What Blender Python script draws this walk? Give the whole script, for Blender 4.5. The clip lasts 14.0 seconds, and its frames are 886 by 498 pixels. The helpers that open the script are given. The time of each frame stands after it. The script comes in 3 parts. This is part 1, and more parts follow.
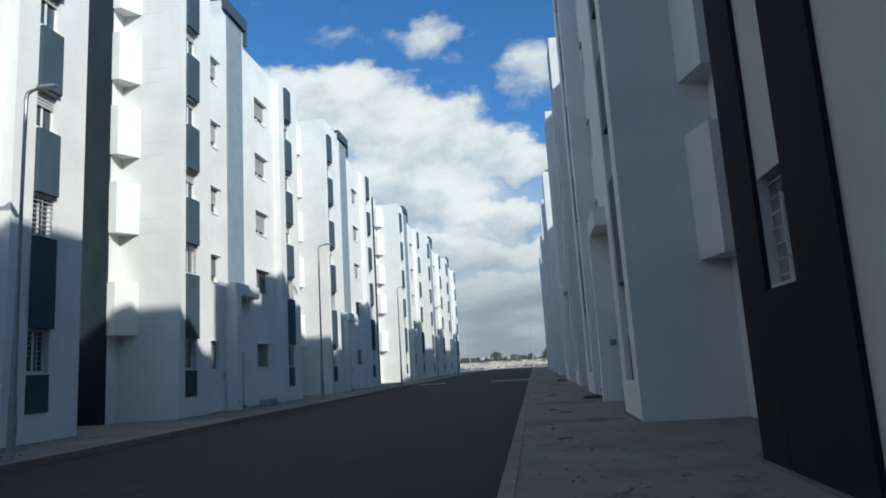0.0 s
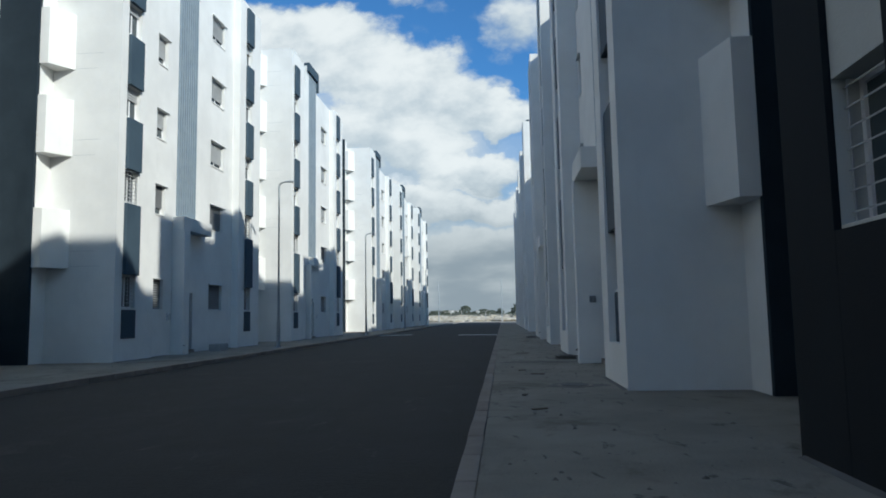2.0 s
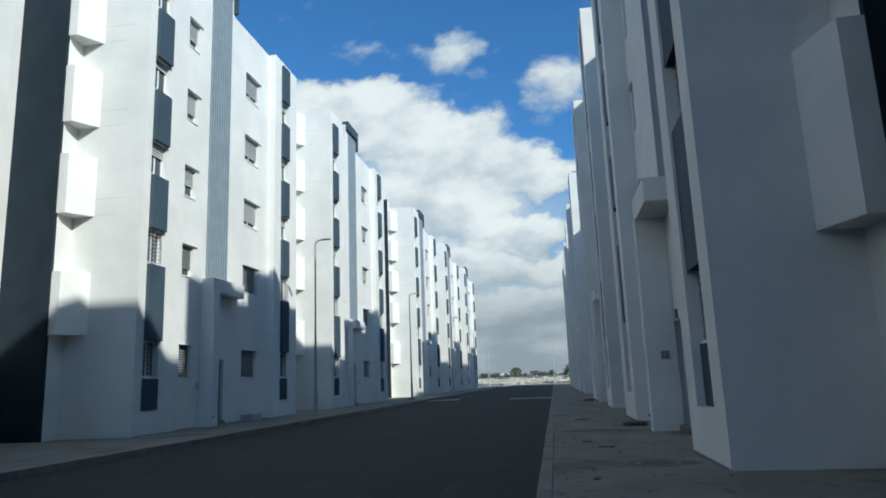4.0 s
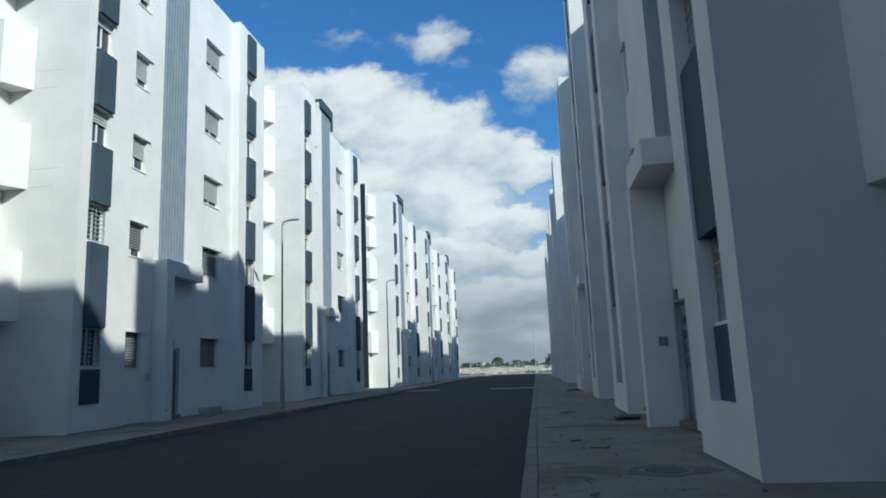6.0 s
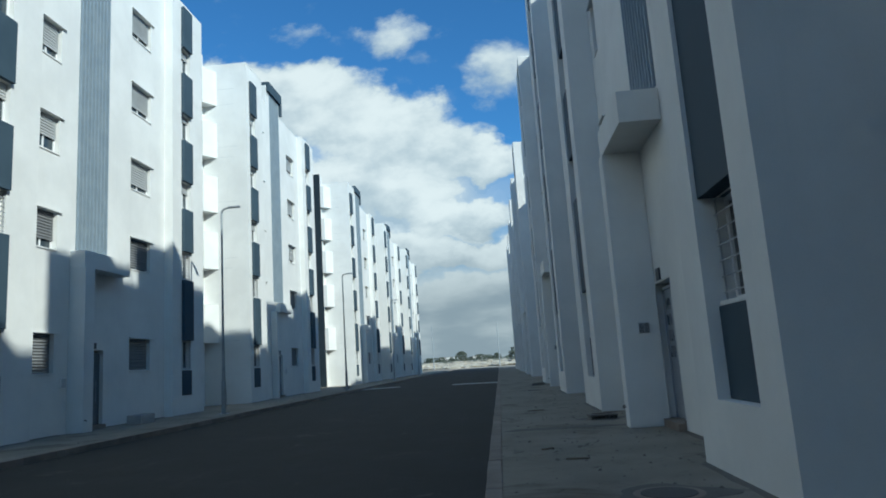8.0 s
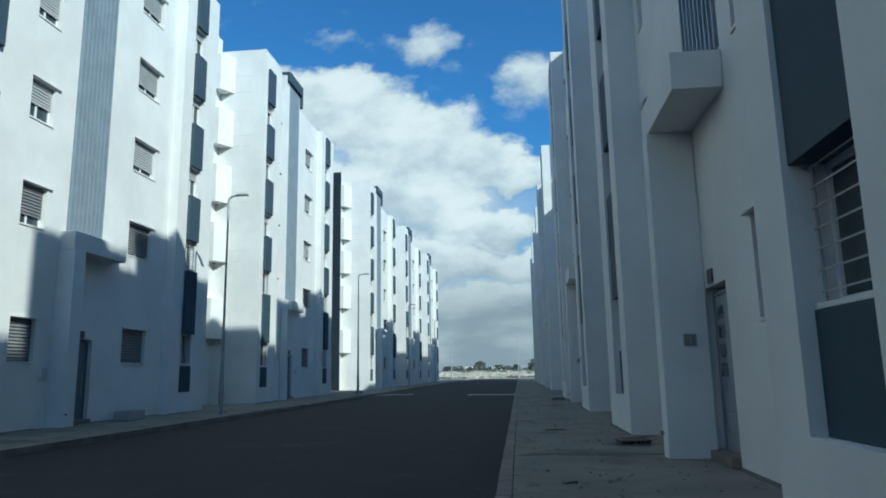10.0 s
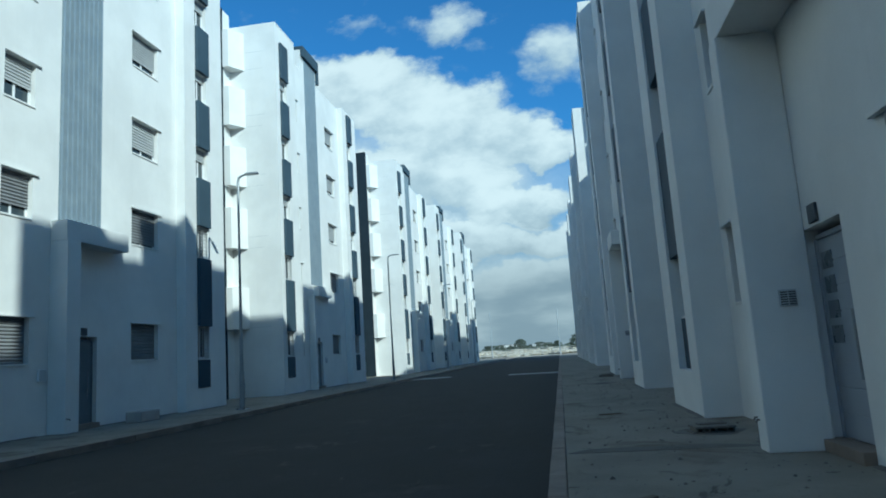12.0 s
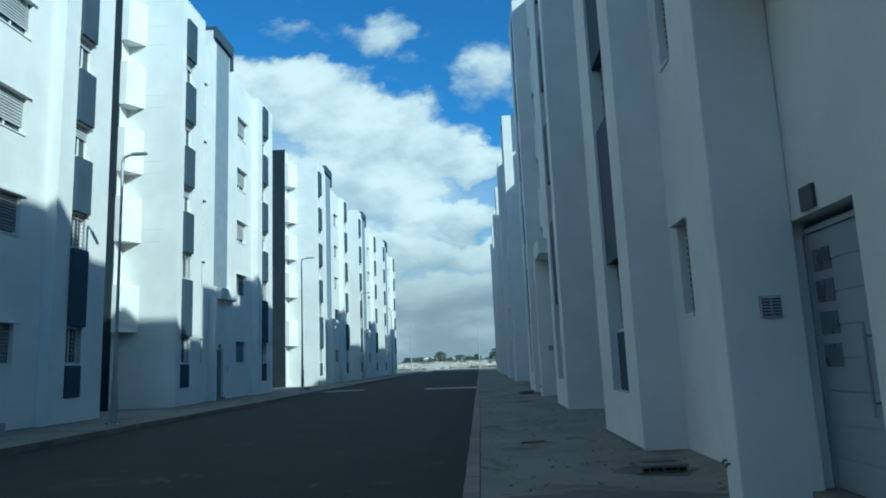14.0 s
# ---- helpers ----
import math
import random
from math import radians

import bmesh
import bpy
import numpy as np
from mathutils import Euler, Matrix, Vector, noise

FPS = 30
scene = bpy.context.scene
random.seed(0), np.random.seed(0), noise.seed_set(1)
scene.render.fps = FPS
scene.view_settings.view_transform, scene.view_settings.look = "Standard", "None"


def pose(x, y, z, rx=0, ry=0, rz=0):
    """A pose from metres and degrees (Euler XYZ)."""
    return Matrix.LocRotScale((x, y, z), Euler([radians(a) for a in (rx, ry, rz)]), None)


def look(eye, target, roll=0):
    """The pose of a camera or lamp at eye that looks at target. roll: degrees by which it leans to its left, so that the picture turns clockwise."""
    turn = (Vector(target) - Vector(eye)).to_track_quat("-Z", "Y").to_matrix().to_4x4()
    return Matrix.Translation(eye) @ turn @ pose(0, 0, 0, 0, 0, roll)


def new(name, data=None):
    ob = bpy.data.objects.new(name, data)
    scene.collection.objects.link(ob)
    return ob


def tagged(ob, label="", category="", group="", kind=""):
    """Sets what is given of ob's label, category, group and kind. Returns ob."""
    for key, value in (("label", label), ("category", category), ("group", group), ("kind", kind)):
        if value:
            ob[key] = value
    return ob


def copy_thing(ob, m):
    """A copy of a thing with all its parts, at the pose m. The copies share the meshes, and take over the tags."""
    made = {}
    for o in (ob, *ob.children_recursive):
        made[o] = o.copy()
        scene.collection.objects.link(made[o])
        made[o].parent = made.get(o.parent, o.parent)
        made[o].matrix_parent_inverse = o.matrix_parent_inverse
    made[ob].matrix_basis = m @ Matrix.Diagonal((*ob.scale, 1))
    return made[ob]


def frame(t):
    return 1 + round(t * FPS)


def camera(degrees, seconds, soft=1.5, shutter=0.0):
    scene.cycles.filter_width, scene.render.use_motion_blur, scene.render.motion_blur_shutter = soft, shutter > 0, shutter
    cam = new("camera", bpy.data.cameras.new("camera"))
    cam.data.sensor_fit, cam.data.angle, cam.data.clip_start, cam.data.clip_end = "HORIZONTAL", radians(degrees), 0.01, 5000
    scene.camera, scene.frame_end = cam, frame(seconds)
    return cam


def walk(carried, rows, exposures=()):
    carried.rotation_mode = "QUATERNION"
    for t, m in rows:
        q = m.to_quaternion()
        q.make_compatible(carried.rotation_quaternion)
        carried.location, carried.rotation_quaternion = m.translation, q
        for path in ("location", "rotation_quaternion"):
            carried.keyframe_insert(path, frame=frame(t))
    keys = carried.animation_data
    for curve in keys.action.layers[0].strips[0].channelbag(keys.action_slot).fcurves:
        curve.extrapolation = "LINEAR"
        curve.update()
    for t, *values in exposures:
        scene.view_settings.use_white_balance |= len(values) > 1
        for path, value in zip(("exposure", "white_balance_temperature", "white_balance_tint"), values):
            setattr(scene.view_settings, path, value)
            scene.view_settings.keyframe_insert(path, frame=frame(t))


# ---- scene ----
cam = camera(65.8, 14.0, soft=1.8)

PATH = [
    (0, (0.696, -0.141, 1.295), (0.458, 1.816, 1.631), -3.5),
    (0.5, (0.64, 0.408, 1.277), (0.36, 2.365, 1.583), -0.7),
    (1, (0.651, 0.984, 1.256), (0.368, 2.956, 1.427), -2.0),
    (1.5, (0.69, 1.557, 1.249), (0.361, 3.525, 1.388), -2.2),
    (2, (0.629, 2.038, 1.275), (0.46, 4.021, 1.472), -1.0),
    (2.5, (0.576, 2.608, 1.279), (0.155, 4.541, 1.569), -3.6),
    (3, (0.525, 3.077, 1.226), (0.247, 5.028, 1.565), -0.4),
    (3.5, (0.515, 3.591, 1.224), (0.29, 5.547, 1.578), -2.9),
    (4, (0.508, 4.18, 1.264), (0.211, 6.121, 1.644), -2.2),
    (4.2, (0.479, 4.347, 1.232), (0.264, 6.306, 1.571), -0.6),
    (6.3, (0.45, 6.466, 1.267), (0.205, 8.419, 1.62), -2.6),
    (6.5, (0.424, 6.679, 1.25), (0.234, 8.632, 1.633), -1.5),
    (7, (0.44, 7.176, 1.258), (0.273, 9.13, 1.65), -3.5),
    (7.5, (0.476, 7.678, 1.24), (0.216, 9.628, 1.599), -3.8),
    (8, (0.472, 8.196, 1.287), (0.332, 10.164, 1.617), -3.8),
    (8.2, (0.501, 8.401, 1.268), (0.282, 10.348, 1.669), -4.2),
    (10.3, (0.514, 10.357, 1.261), (0.31, 12.314, 1.615), -0.9),
    (10.5, (0.502, 10.602, 1.306), (0.258, 12.551, 1.681), -2.4),
    (11, (0.506, 11.178, 1.3), (0.085, 13.098, 1.669), -3.0),
    (11.5, (0.398, 11.622, 1.255), (0.173, 13.572, 1.636), -1.4),
    (12, (0.445, 12.177, 1.288), (0.134, 14.129, 1.595), -3.8),
    (12.5, (0.379, 12.631, 1.276), (0.156, 14.583, 1.649), -1.8),
    (13, (0.445, 13.229, 1.281), (0.259, 15.17, 1.726), -1.6),
    (13.5, (0.45, 13.735, 1.236), (0.255, 15.697, 1.568), -2.6),
    (14, (0.457, 14.284, 1.309), (0.366, 16.255, 1.637), -2.4),
]
EXPOSURES = [(0.0, 0.12, 6450, 6), (3.0, 0.12, 6400, 4), (6.5, 0.06, 6250, 1), (8.0, 0.08, 6100, -2), (11.0, 0.06, 5750, -7), (14.0, 0.1, 5400, -14)]
walk(cam, [(t, look(eye, target, roll)) for t, eye, target, roll in PATH], EXPOSURES)

# ---- light ----
SUN_TRAVEL = Vector((-2.0, 1.72, -1.6)).normalized()
sun_up = math.asin(-SUN_TRAVEL.z)
sun = new("sun", bpy.data.lights.new("sun", "SUN"))
sun.data.energy, sun.data.angle, sun.data.color = 4.25, radians(0.7), (1.0, 0.975, 0.92)
sun.matrix_world = look((30, -30, 40), Vector((30, -30, 40)) + SUN_TRAVEL)
scene.view_settings.exposure = 0.0


def tree_of(owner):
    nt = owner.node_tree
    nt.nodes.clear()

    def add(kind, inputs=None, **props):
        n = nt.nodes.new(kind)
        for k, v in props.items():
            setattr(n, k, v)
        for k, v in (inputs or {}).items():
            if isinstance(v, bpy.types.NodeSocket):
                nt.links.new(v, n.inputs[k])
            else:
                n.inputs[k].default_value = v
        return n

    def mth(op, a, b=0.0, c=0.0, clamp=False):
        n = add("ShaderNodeMath", {0: a, 1: b, 2: c}, operation=op, use_clamp=clamp)
        return n.outputs[0]

    def ramp(x, lo, hi, a=0.0, b=1.0, kind="SMOOTHSTEP"):
        n = add("ShaderNodeMapRange", {0: x, 1: lo, 2: hi, 3: a, 4: b}, interpolation_type=kind)
        return n.outputs[0]

    def mix(f, a, b):
        n = add("ShaderNodeMix", {0: f, 6: a, 7: b}, data_type="RGBA")
        return n.outputs[2]

    return nt, add, mth, ramp, mix


def make_sky():
    w = bpy.data.worlds.new("sky")
    scene.world = w
    w.use_nodes = True
    nt, add, mth, ramp, mix = tree_of(w)
    sky = add("ShaderNodeTexSky", sky_type="NISHITA", sun_disc=False)
    sky.sun_elevation = sun_up
    sky.sun_rotation = math.atan2(-SUN_TRAVEL.x, -SUN_TRAVEL.y)
    sky.altitude, sky.air_density, sky.dust_density, sky.ozone_density = 50, 1.0, 0.8, 3.0
    co = add("ShaderNodeTexCoord").outputs["Generated"]
    xyz = add("ShaderNodeSeparateXYZ", {0: co})
    dy = mth("MAXIMUM", mth("ABSOLUTE", xyz.outputs[1]), 0.12)
    X = mth("DIVIDE", xyz.outputs[0], dy)
    Z = mth("DIVIDE", xyz.outputs[2], dy)
    flat = add("ShaderNodeCombineXYZ", {0: X, 1: mth("MULTIPLY", Z, 1.35), 2: xyz.outputs[1]}).outputs[0]
    big = add("ShaderNodeTexNoise", {"Vector": flat, "Scale": 5.0, "Detail": 9.0, "Roughness": 0.55}).outputs[0]
    mid = add("ShaderNodeTexNoise", {"Vector": flat, "Scale": 15.0, "Detail": 8.0, "Roughness": 0.55}).outputs[0]
    warp = add("ShaderNodeTexNoise", {"Vector": flat, "Scale": 11.0, "Detail": 7.0, "Roughness": 0.58})
    w = add("ShaderNodeSeparateColor", {0: warp.outputs["Color"]})
    wx = mth("ADD", X, mth("MULTIPLY", mth("SUBTRACT", w.outputs[0], 0.5), 0.13))
    wz = mth("ADD", Z, mth("MULTIPLY", mth("SUBTRACT", w.outputs[1], 0.5), 0.10))

    # cumulus heaps as soft billows: centre, half width, half height, thickness
    heaps = ((-0.40, 0.425, 0.13, 0.070, 1.0), (-0.27, 0.420, 0.13, 0.065, 1.0), (-0.17, 0.365, 0.13, 0.062, 1.0),
             (-0.085, 0.318, 0.11, 0.056, 1.0), (0.005, 0.298, 0.07, 0.036, 0.9), (-0.24, 0.285, 0.15, 0.055, 0.9),
             (-0.13, 0.252, 0.10, 0.048, 0.9), (-0.055, 0.212, 0.09, 0.040, 0.95), (0.005, 0.220, 0.045, 0.032, 0.8),
             (-0.16, 0.165, 0.16, 0.036, 0.95), (-0.02, 0.158, 0.11, 0.030, 0.95), (-0.10, 0.108, 0.34, 0.026, 0.7),
             (-0.138, 0.512, 0.060, 0.042, 0.46), (-0.085, 0.474, 0.035, 0.03, 0.26),
             (0.035, 0.437, 0.065, 0.055, 0.5), (-0.288, 0.532, 0.042, 0.024, 0.32))
    body, total, height = 0.0, 0.001, 0.0
    for x, z, rx, rz, gain in heaps:
        p = mth("DIVIDE", mth("SUBTRACT", wx, x), rx)
        q = mth("DIVIDE", mth("SUBTRACT", wz, z), rz)
        r = mth("ADD", mth("MULTIPLY", p, p), mth("MULTIPLY", q, q))
        k = mth("MULTIPLY", mth("SUBTRACT", 1.15, r, clamp=True), gain)
        body = mth("MAXIMUM", body, k)
        total = mth("ADD", total, k)
        height = mth("MULTIPLY_ADD", k, q, height)
    # thin grey veil between the heaps
    edge = mth("SUBTRACT", mth("MULTIPLY_ADD", X, -0.40, 0.335), Z)
    veil = mth("MULTIPLY", ramp(edge, -0.01, 0.07), ramp(big, 0.36, 0.6, 0.32, 0.85))
    veil = mth("MULTIPLY", veil, ramp(X, -0.06, 0.02, 1.0, 0.45))
    veil = mth("MAXIMUM", veil, ramp(Z, 0.10, 0.19, 0.95, 0.0))
    solid = ramp(mth("ADD", body, mth("MULTIPLY", mth("SUBTRACT", mid, 0.5), 0.9)), 0.05, 0.62, 0.0, 0.97)
    front = ramp(xyz.outputs[1], 0.25, 0.6)
    around = mth("MULTIPLY", ramp(mth("ADD", big, mth("MULTIPLY", mid, 0.4)), 0.70, 0.90, 0.0, 0.85), mth("SUBTRACT", 1.0, front))
    cover = mth("MAXIMUM", mth("MULTIPLY", mth("MAXIMUM", solid, veil), front), around)
    # brighter crests, greyer undersides and strata
    crest = mth("ADD", mth("DIVIDE", height, total), mth("MULTIPLY", mth("SUBTRACT", mid, 0.5), 2.6))
    lit = mth("MULTIPLY", ramp(crest, -0.95, 0.6), ramp(body, 0.1, 0.85, 0.25, 1.0))
    lit = mth("MULTIPLY", lit, ramp(Z, 0.06, 0.22, 0.0, 1.0))
    lit = mth("MAXIMUM", lit, mth("MULTIPLY", around, 0.8))
    strata = add("ShaderNodeMapping", {"Vector": flat, "Scale": (0.5, 1.2, 1.0)}).outputs[0]
    strata = add("ShaderNodeTexNoise", {"Vector": strata, "Scale": 12.0, "Detail": 7.0, "Roughness": 0.5}).outputs[0]
    bands = mix(ramp(strata, 0.36, 0.66), (3.5, 4.2, 4.9, 1), (5.8, 6.4, 6.9, 1))
    grey = mix(ramp(Z, 0.08, 0.24), bands, (5.9, 6.9, 7.8, 1))
    cloud = mix(lit, grey, (10.4, 10.8, 11.1, 1))
    blue = mix(1.0, sky.outputs[0], (0.66, 1.32, 1.86, 1))
    nt.nodes[-1].blend_type = "MULTIPLY"
    haze = mix(ramp(Z, 0.02, 0.30, 0.9, 0.0), blue, (3.0, 4.0, 5.0, 1))
    col = mix(cover, haze, cloud)
    bg = add("ShaderNodeBackground", {"Color": col, "Strength": 0.076})
    out = add("ShaderNodeOutputWorld")
    nt.links.new(bg.outputs[0], out.inputs[0])


make_sky()

# ---- materials ----


def surface(name, dark, light, rough=0.8, scale=3.0, grain=60.0, bump=0.15, metal=0.0, streak=0.0, dirt=None, spread=0.0, spec=0.5, scuff=None, along=0.0):
    """Two-scale painted or mineral surface in real-world size; streak stretches stains downwards, dirt adds patches."""
    m = bpy.data.materials.new(name)
    m.use_nodes = True
    nt, add, mth, ramp, mix = tree_of(m)
    pos = add("ShaderNodeNewGeometry").outputs["Position"]
    big = add("ShaderNodeTexNoise", {"Vector": pos, "Scale": scale, "Detail": 6.0, "Roughness": 0.6}).outputs[0]
    fine = add("ShaderNodeTexNoise", {"Vector": pos, "Scale": grain, "Detail": 3.0}).outputs[0]
    f = ramp(big, 0.3, 0.72)
    f = mth("ADD", mth("MULTIPLY", f, 0.7), mth("MULTIPLY", fine, 0.3))
    if streak:
        st = add("ShaderNodeMapping", {"Vector": pos, "Scale": (2.6, 2.6, 0.22)}).outputs[0]
        s = add("ShaderNodeTexNoise", {"Vector": st, "Scale": 1.4, "Detail": 7.0, "Roughness": 0.65}).outputs[0]
        f = mth("SUBTRACT", f, mth("MULTIPLY", ramp(s, 0.52, 0.8), streak), clamp=True)
    if spread:
        rnd = add("ShaderNodeObjectInfo").outputs["Random"]
        f = mth("ADD", f, mth("MULTIPLY", mth("SUBTRACT", rnd, 0.5), spread), clamp=True)
    col = mix(f, (*dark, 1), (*light, 1))
    if dirt:
        d = add("ShaderNodeTexNoise", {"Vector": pos, "Scale": dirt[1], "Detail": 8.0, "Roughness": 0.7, "Distortion": 0.6}).outputs[0]
        col = mix(ramp(d, dirt[2], dirt[2] + 0.14, 0.0, dirt[3]), col, (*dirt[0], 1))
    if scuff:
        st = add("ShaderNodeMapping", {"Vector": pos, "Scale": (1.0, 0.55, 1.0), "Rotation": (0, 0, 0.5)}).outputs[0]
        d = add("ShaderNodeTexNoise", {"Vector": st, "Scale": scuff[1], "Detail": 9.0, "Roughness": 0.62, "Distortion": 1.2}).outputs[0]
        col = mix(ramp(d, scuff[2], scuff[2] + 0.07, 0.0, scuff[3]), col, (*scuff[0], 1))
    if along:
        st = add("ShaderNodeMapping", {"Vector": pos, "Scale": (2.2, 0.12, 1.0)}).outputs[0]
        d = add("ShaderNodeTexNoise", {"Vector": st, "Scale": 1.0, "Detail": 8.0, "Roughness": 0.7}).outputs[0]
        col = mix(ramp(d, 0.5, 0.75, 0.0, along), col, (*light, 1))
    bsdf = add("ShaderNodeBsdfPrincipled", {"Base Color": col, "Metallic": metal, "Specular IOR Level": spec,
                                           "Roughness": ramp(big, 0.2, 0.8, max(rough - 0.08, 0.05), min(rough + 0.08, 1.0))})
    h = mth("ADD", mth("MULTIPLY", fine, 0.6), mth("MULTIPLY", big, 0.8))
    b = add("ShaderNodeBump", {"Height": h, "Strength": bump, "Distance": 0.02})
    nt.links.new(b.outputs[0], bsdf.inputs["Normal"])
    out = add("ShaderNodeOutputMaterial")
    nt.links.new(bsdf.outputs[0], out.inputs[0])
    return m


M_WHITE = surface("white_render", (0.65, 0.65, 0.63), (0.765, 0.765, 0.74), 0.9, 0.7, 45, 0.18, streak=0.25, dirt=((0.60, 0.60, 0.58), 0.5, 0.62, 0.3))
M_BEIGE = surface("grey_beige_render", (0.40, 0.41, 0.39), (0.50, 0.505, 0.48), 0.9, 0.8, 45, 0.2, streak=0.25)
M_DARK = surface("charcoal_paint", (0.010, 0.013, 0.016), (0.018, 0.022, 0.026), 0.85, 1.2, 50, 0.15, streak=0.3, spec=0.12)
M_END = surface("slate_black_paint", (0.017, 0.026, 0.035), (0.027, 0.040, 0.052), 0.85, 1.2, 50, 0.15, streak=0.3, spec=0.12)
M_PANEL = surface("slate_panel_paint", (0.04, 0.065, 0.088), (0.058, 0.09, 0.118), 0.75, 1.0, 50, 0.1, streak=0.2, spec=0.25)
M_LOUVRE = surface("grey_blue_slats", (0.22, 0.28, 0.33), (0.29, 0.35, 0.40), 0.5, 2.0, 40, 0.05)
M_LOUVREBACK = surface("louvre_backing", (0.14, 0.18, 0.21), (0.18, 0.23, 0.26), 0.7, 2.0, 40, 0.05)
M_FRAME = surface("white_window_frame", (0.70, 0.71, 0.71), (0.78, 0.78, 0.78), 0.45, 3, 50, 0.03)
M_SHUTTER = surface("pale_roller_shutter", (0.42, 0.43, 0.43), (0.52, 0.53, 0.52), 0.55, 2, 50, 0.05)
M_GREYSHUT = surface("grey_slatted_shutter", (0.17, 0.175, 0.18), (0.24, 0.245, 0.25), 0.6, 2, 50, 0.06)
M_BAR = surface("painted_steel_bars", (0.33, 0.34, 0.35), (0.46, 0.47, 0.48), 0.5, 6, 60, 0.05)
M_DOOR = surface("grey_metal_door", (0.30, 0.33, 0.37), (0.36, 0.39, 0.43), 0.5, 1.5, 50, 0.06)
M_DOORDARK = surface("slate_metal_door", (0.11, 0.14, 0.17), (0.15, 0.185, 0.22), 0.5, 1.5, 50, 0.06)
M_PANE = surface("frosted_door_pane", (0.10, 0.125, 0.145), (0.14, 0.165, 0.185), 0.3, 4, 60, 0.03)
M_SIGN = surface("dark_plate", (0.05, 0.06, 0.07), (0.08, 0.09, 0.10), 0.4, 4, 60, 0.02)
M_GREYBOX = surface("grey_plastic_box", (0.42, 0.44, 0.45), (0.50, 0.52, 0.53), 0.5, 4, 60, 0.03)
M_STEEL = surface("galvanised_steel", (0.30, 0.33, 0.35), (0.42, 0.45, 0.47), 0.45, 5, 70, 0.04, metal=0.7)
M_ASPHALT = surface("asphalt", (0.0065, 0.0075, 0.0066), (0.022, 0.023, 0.019), 0.9, 0.9, 26, 1.0, dirt=((0.085, 0.077, 0.063), 0.35, 0.585, 0.5), scuff=((0.08, 0.073, 0.06), 2.6, 0.62, 0.6), along=0.75)
M_PAVE = surface("poured_concrete", (0.160, 0.143, 0.112), (0.275, 0.253, 0.207), 0.9, 0.6, 30, 0.8, dirt=((0.10, 0.074, 0.050), 0.55, 0.52, 0.75), scuff=((0.055, 0.046, 0.036), 2.4, 0.60, 0.75))
M_KERB = surface("kerb_concrete", (0.18, 0.148, 0.122), (0.28, 0.238, 0.20), 0.9, 2.0, 60, 0.35, dirt=((0.13, 0.115, 0.095), 2.2, 0.60, 0.6), spread=0.5)
M_PATCH = surface("cement_patch", (0.36, 0.36, 0.34), (0.48, 0.47, 0.45), 0.9, 1.0, 50, 0.3)
M_EARTH = surface("damp_dirt_strip", (0.10, 0.092, 0.080), (0.17, 0.155, 0.135), 0.95, 1.6, 50, 0.5)
M_PATCHDARK = surface("dirty_concrete_slab", (0.11, 0.102, 0.088), (0.20, 0.186, 0.16), 0.95, 3.0, 50, 0.6)
M_IRON = surface("cast_iron", (0.045, 0.042, 0.040), (0.10, 0.092, 0.085), 0.7, 5, 70, 0.4)
M_SAND = surface("dry_sandy_ground", (0.30, 0.26, 0.20), (0.50, 0.45, 0.37), 0.95, 0.06, 9, 0.6, dirt=((0.15, 0.14, 0.07), 0.05, 0.52, 0.7))
M_RUBBLE = surface("pale_rubble", (0.34, 0.29, 0.21), (0.70, 0.66, 0.57), 0.9, 0.8, 20, 0.5, spread=0.5)
# leaf green lightened and greyed: the haze of the distance is in the colour
M_LEAF = surface("hazed_leaves", (0.045, 0.060, 0.042), (0.10, 0.12, 0.085), 0.8, 0.5, 8, 0.3, spread=0.4)
M_BARK = surface("bark", (0.09, 0.07, 0.05), (0.17, 0.14, 0.10), 0.9, 3, 30, 0.6)
M_CLAY = surface("grey_concrete_block", (0.30, 0.29, 0.28), (0.42, 0.41, 0.39), 0.9, 2, 50, 0.4)


def make_glass():
    m = bpy.data.materials.new("window_glass")
    m.use_nodes = True
    nt, add, mth, ramp, mix = tree_of(m)
    pos = add("ShaderNodeNewGeometry").outputs["Position"]
    n = add("ShaderNodeTexNoise", {"Vector": pos, "Scale": 3.0, "Detail": 3.0}).outputs[0]
    b = add("ShaderNodeBsdfPrincipled", {"Base Color": mix(n, (0.035, 0.05, 0.06, 1), (0.06, 0.08, 0.09, 1)),
                                        "Roughness": ramp(n, 0.2, 0.8, 0.05, 0.16), "IOR": 1.5})
    out = add("ShaderNodeOutputMaterial")
    nt.links.new(b.outputs[0], out.inputs[0])
    return m


M_GLASS = make_glass()

# ---- builders ----


def finish(bm, name, material):
    bmesh.ops.remove_doubles(bm, verts=bm.verts, dist=0.0005)
    bmesh.ops.recalc_face_normals(bm, faces=bm.faces)
    me = bpy.data.meshes.new(name)
    bm.to_mesh(me)
    bm.free()
    me.materials.append(material)
    return me


def part(name, bm, material, parent, label=""):
    ob = new(name, finish(bm, name, material))
    ob.parent = parent
    return tagged(ob, label) if label else ob


def setting(name, bm, material, label, category):
    return tagged(new(name, finish(bm, name, material)), label, category, kind="structure")


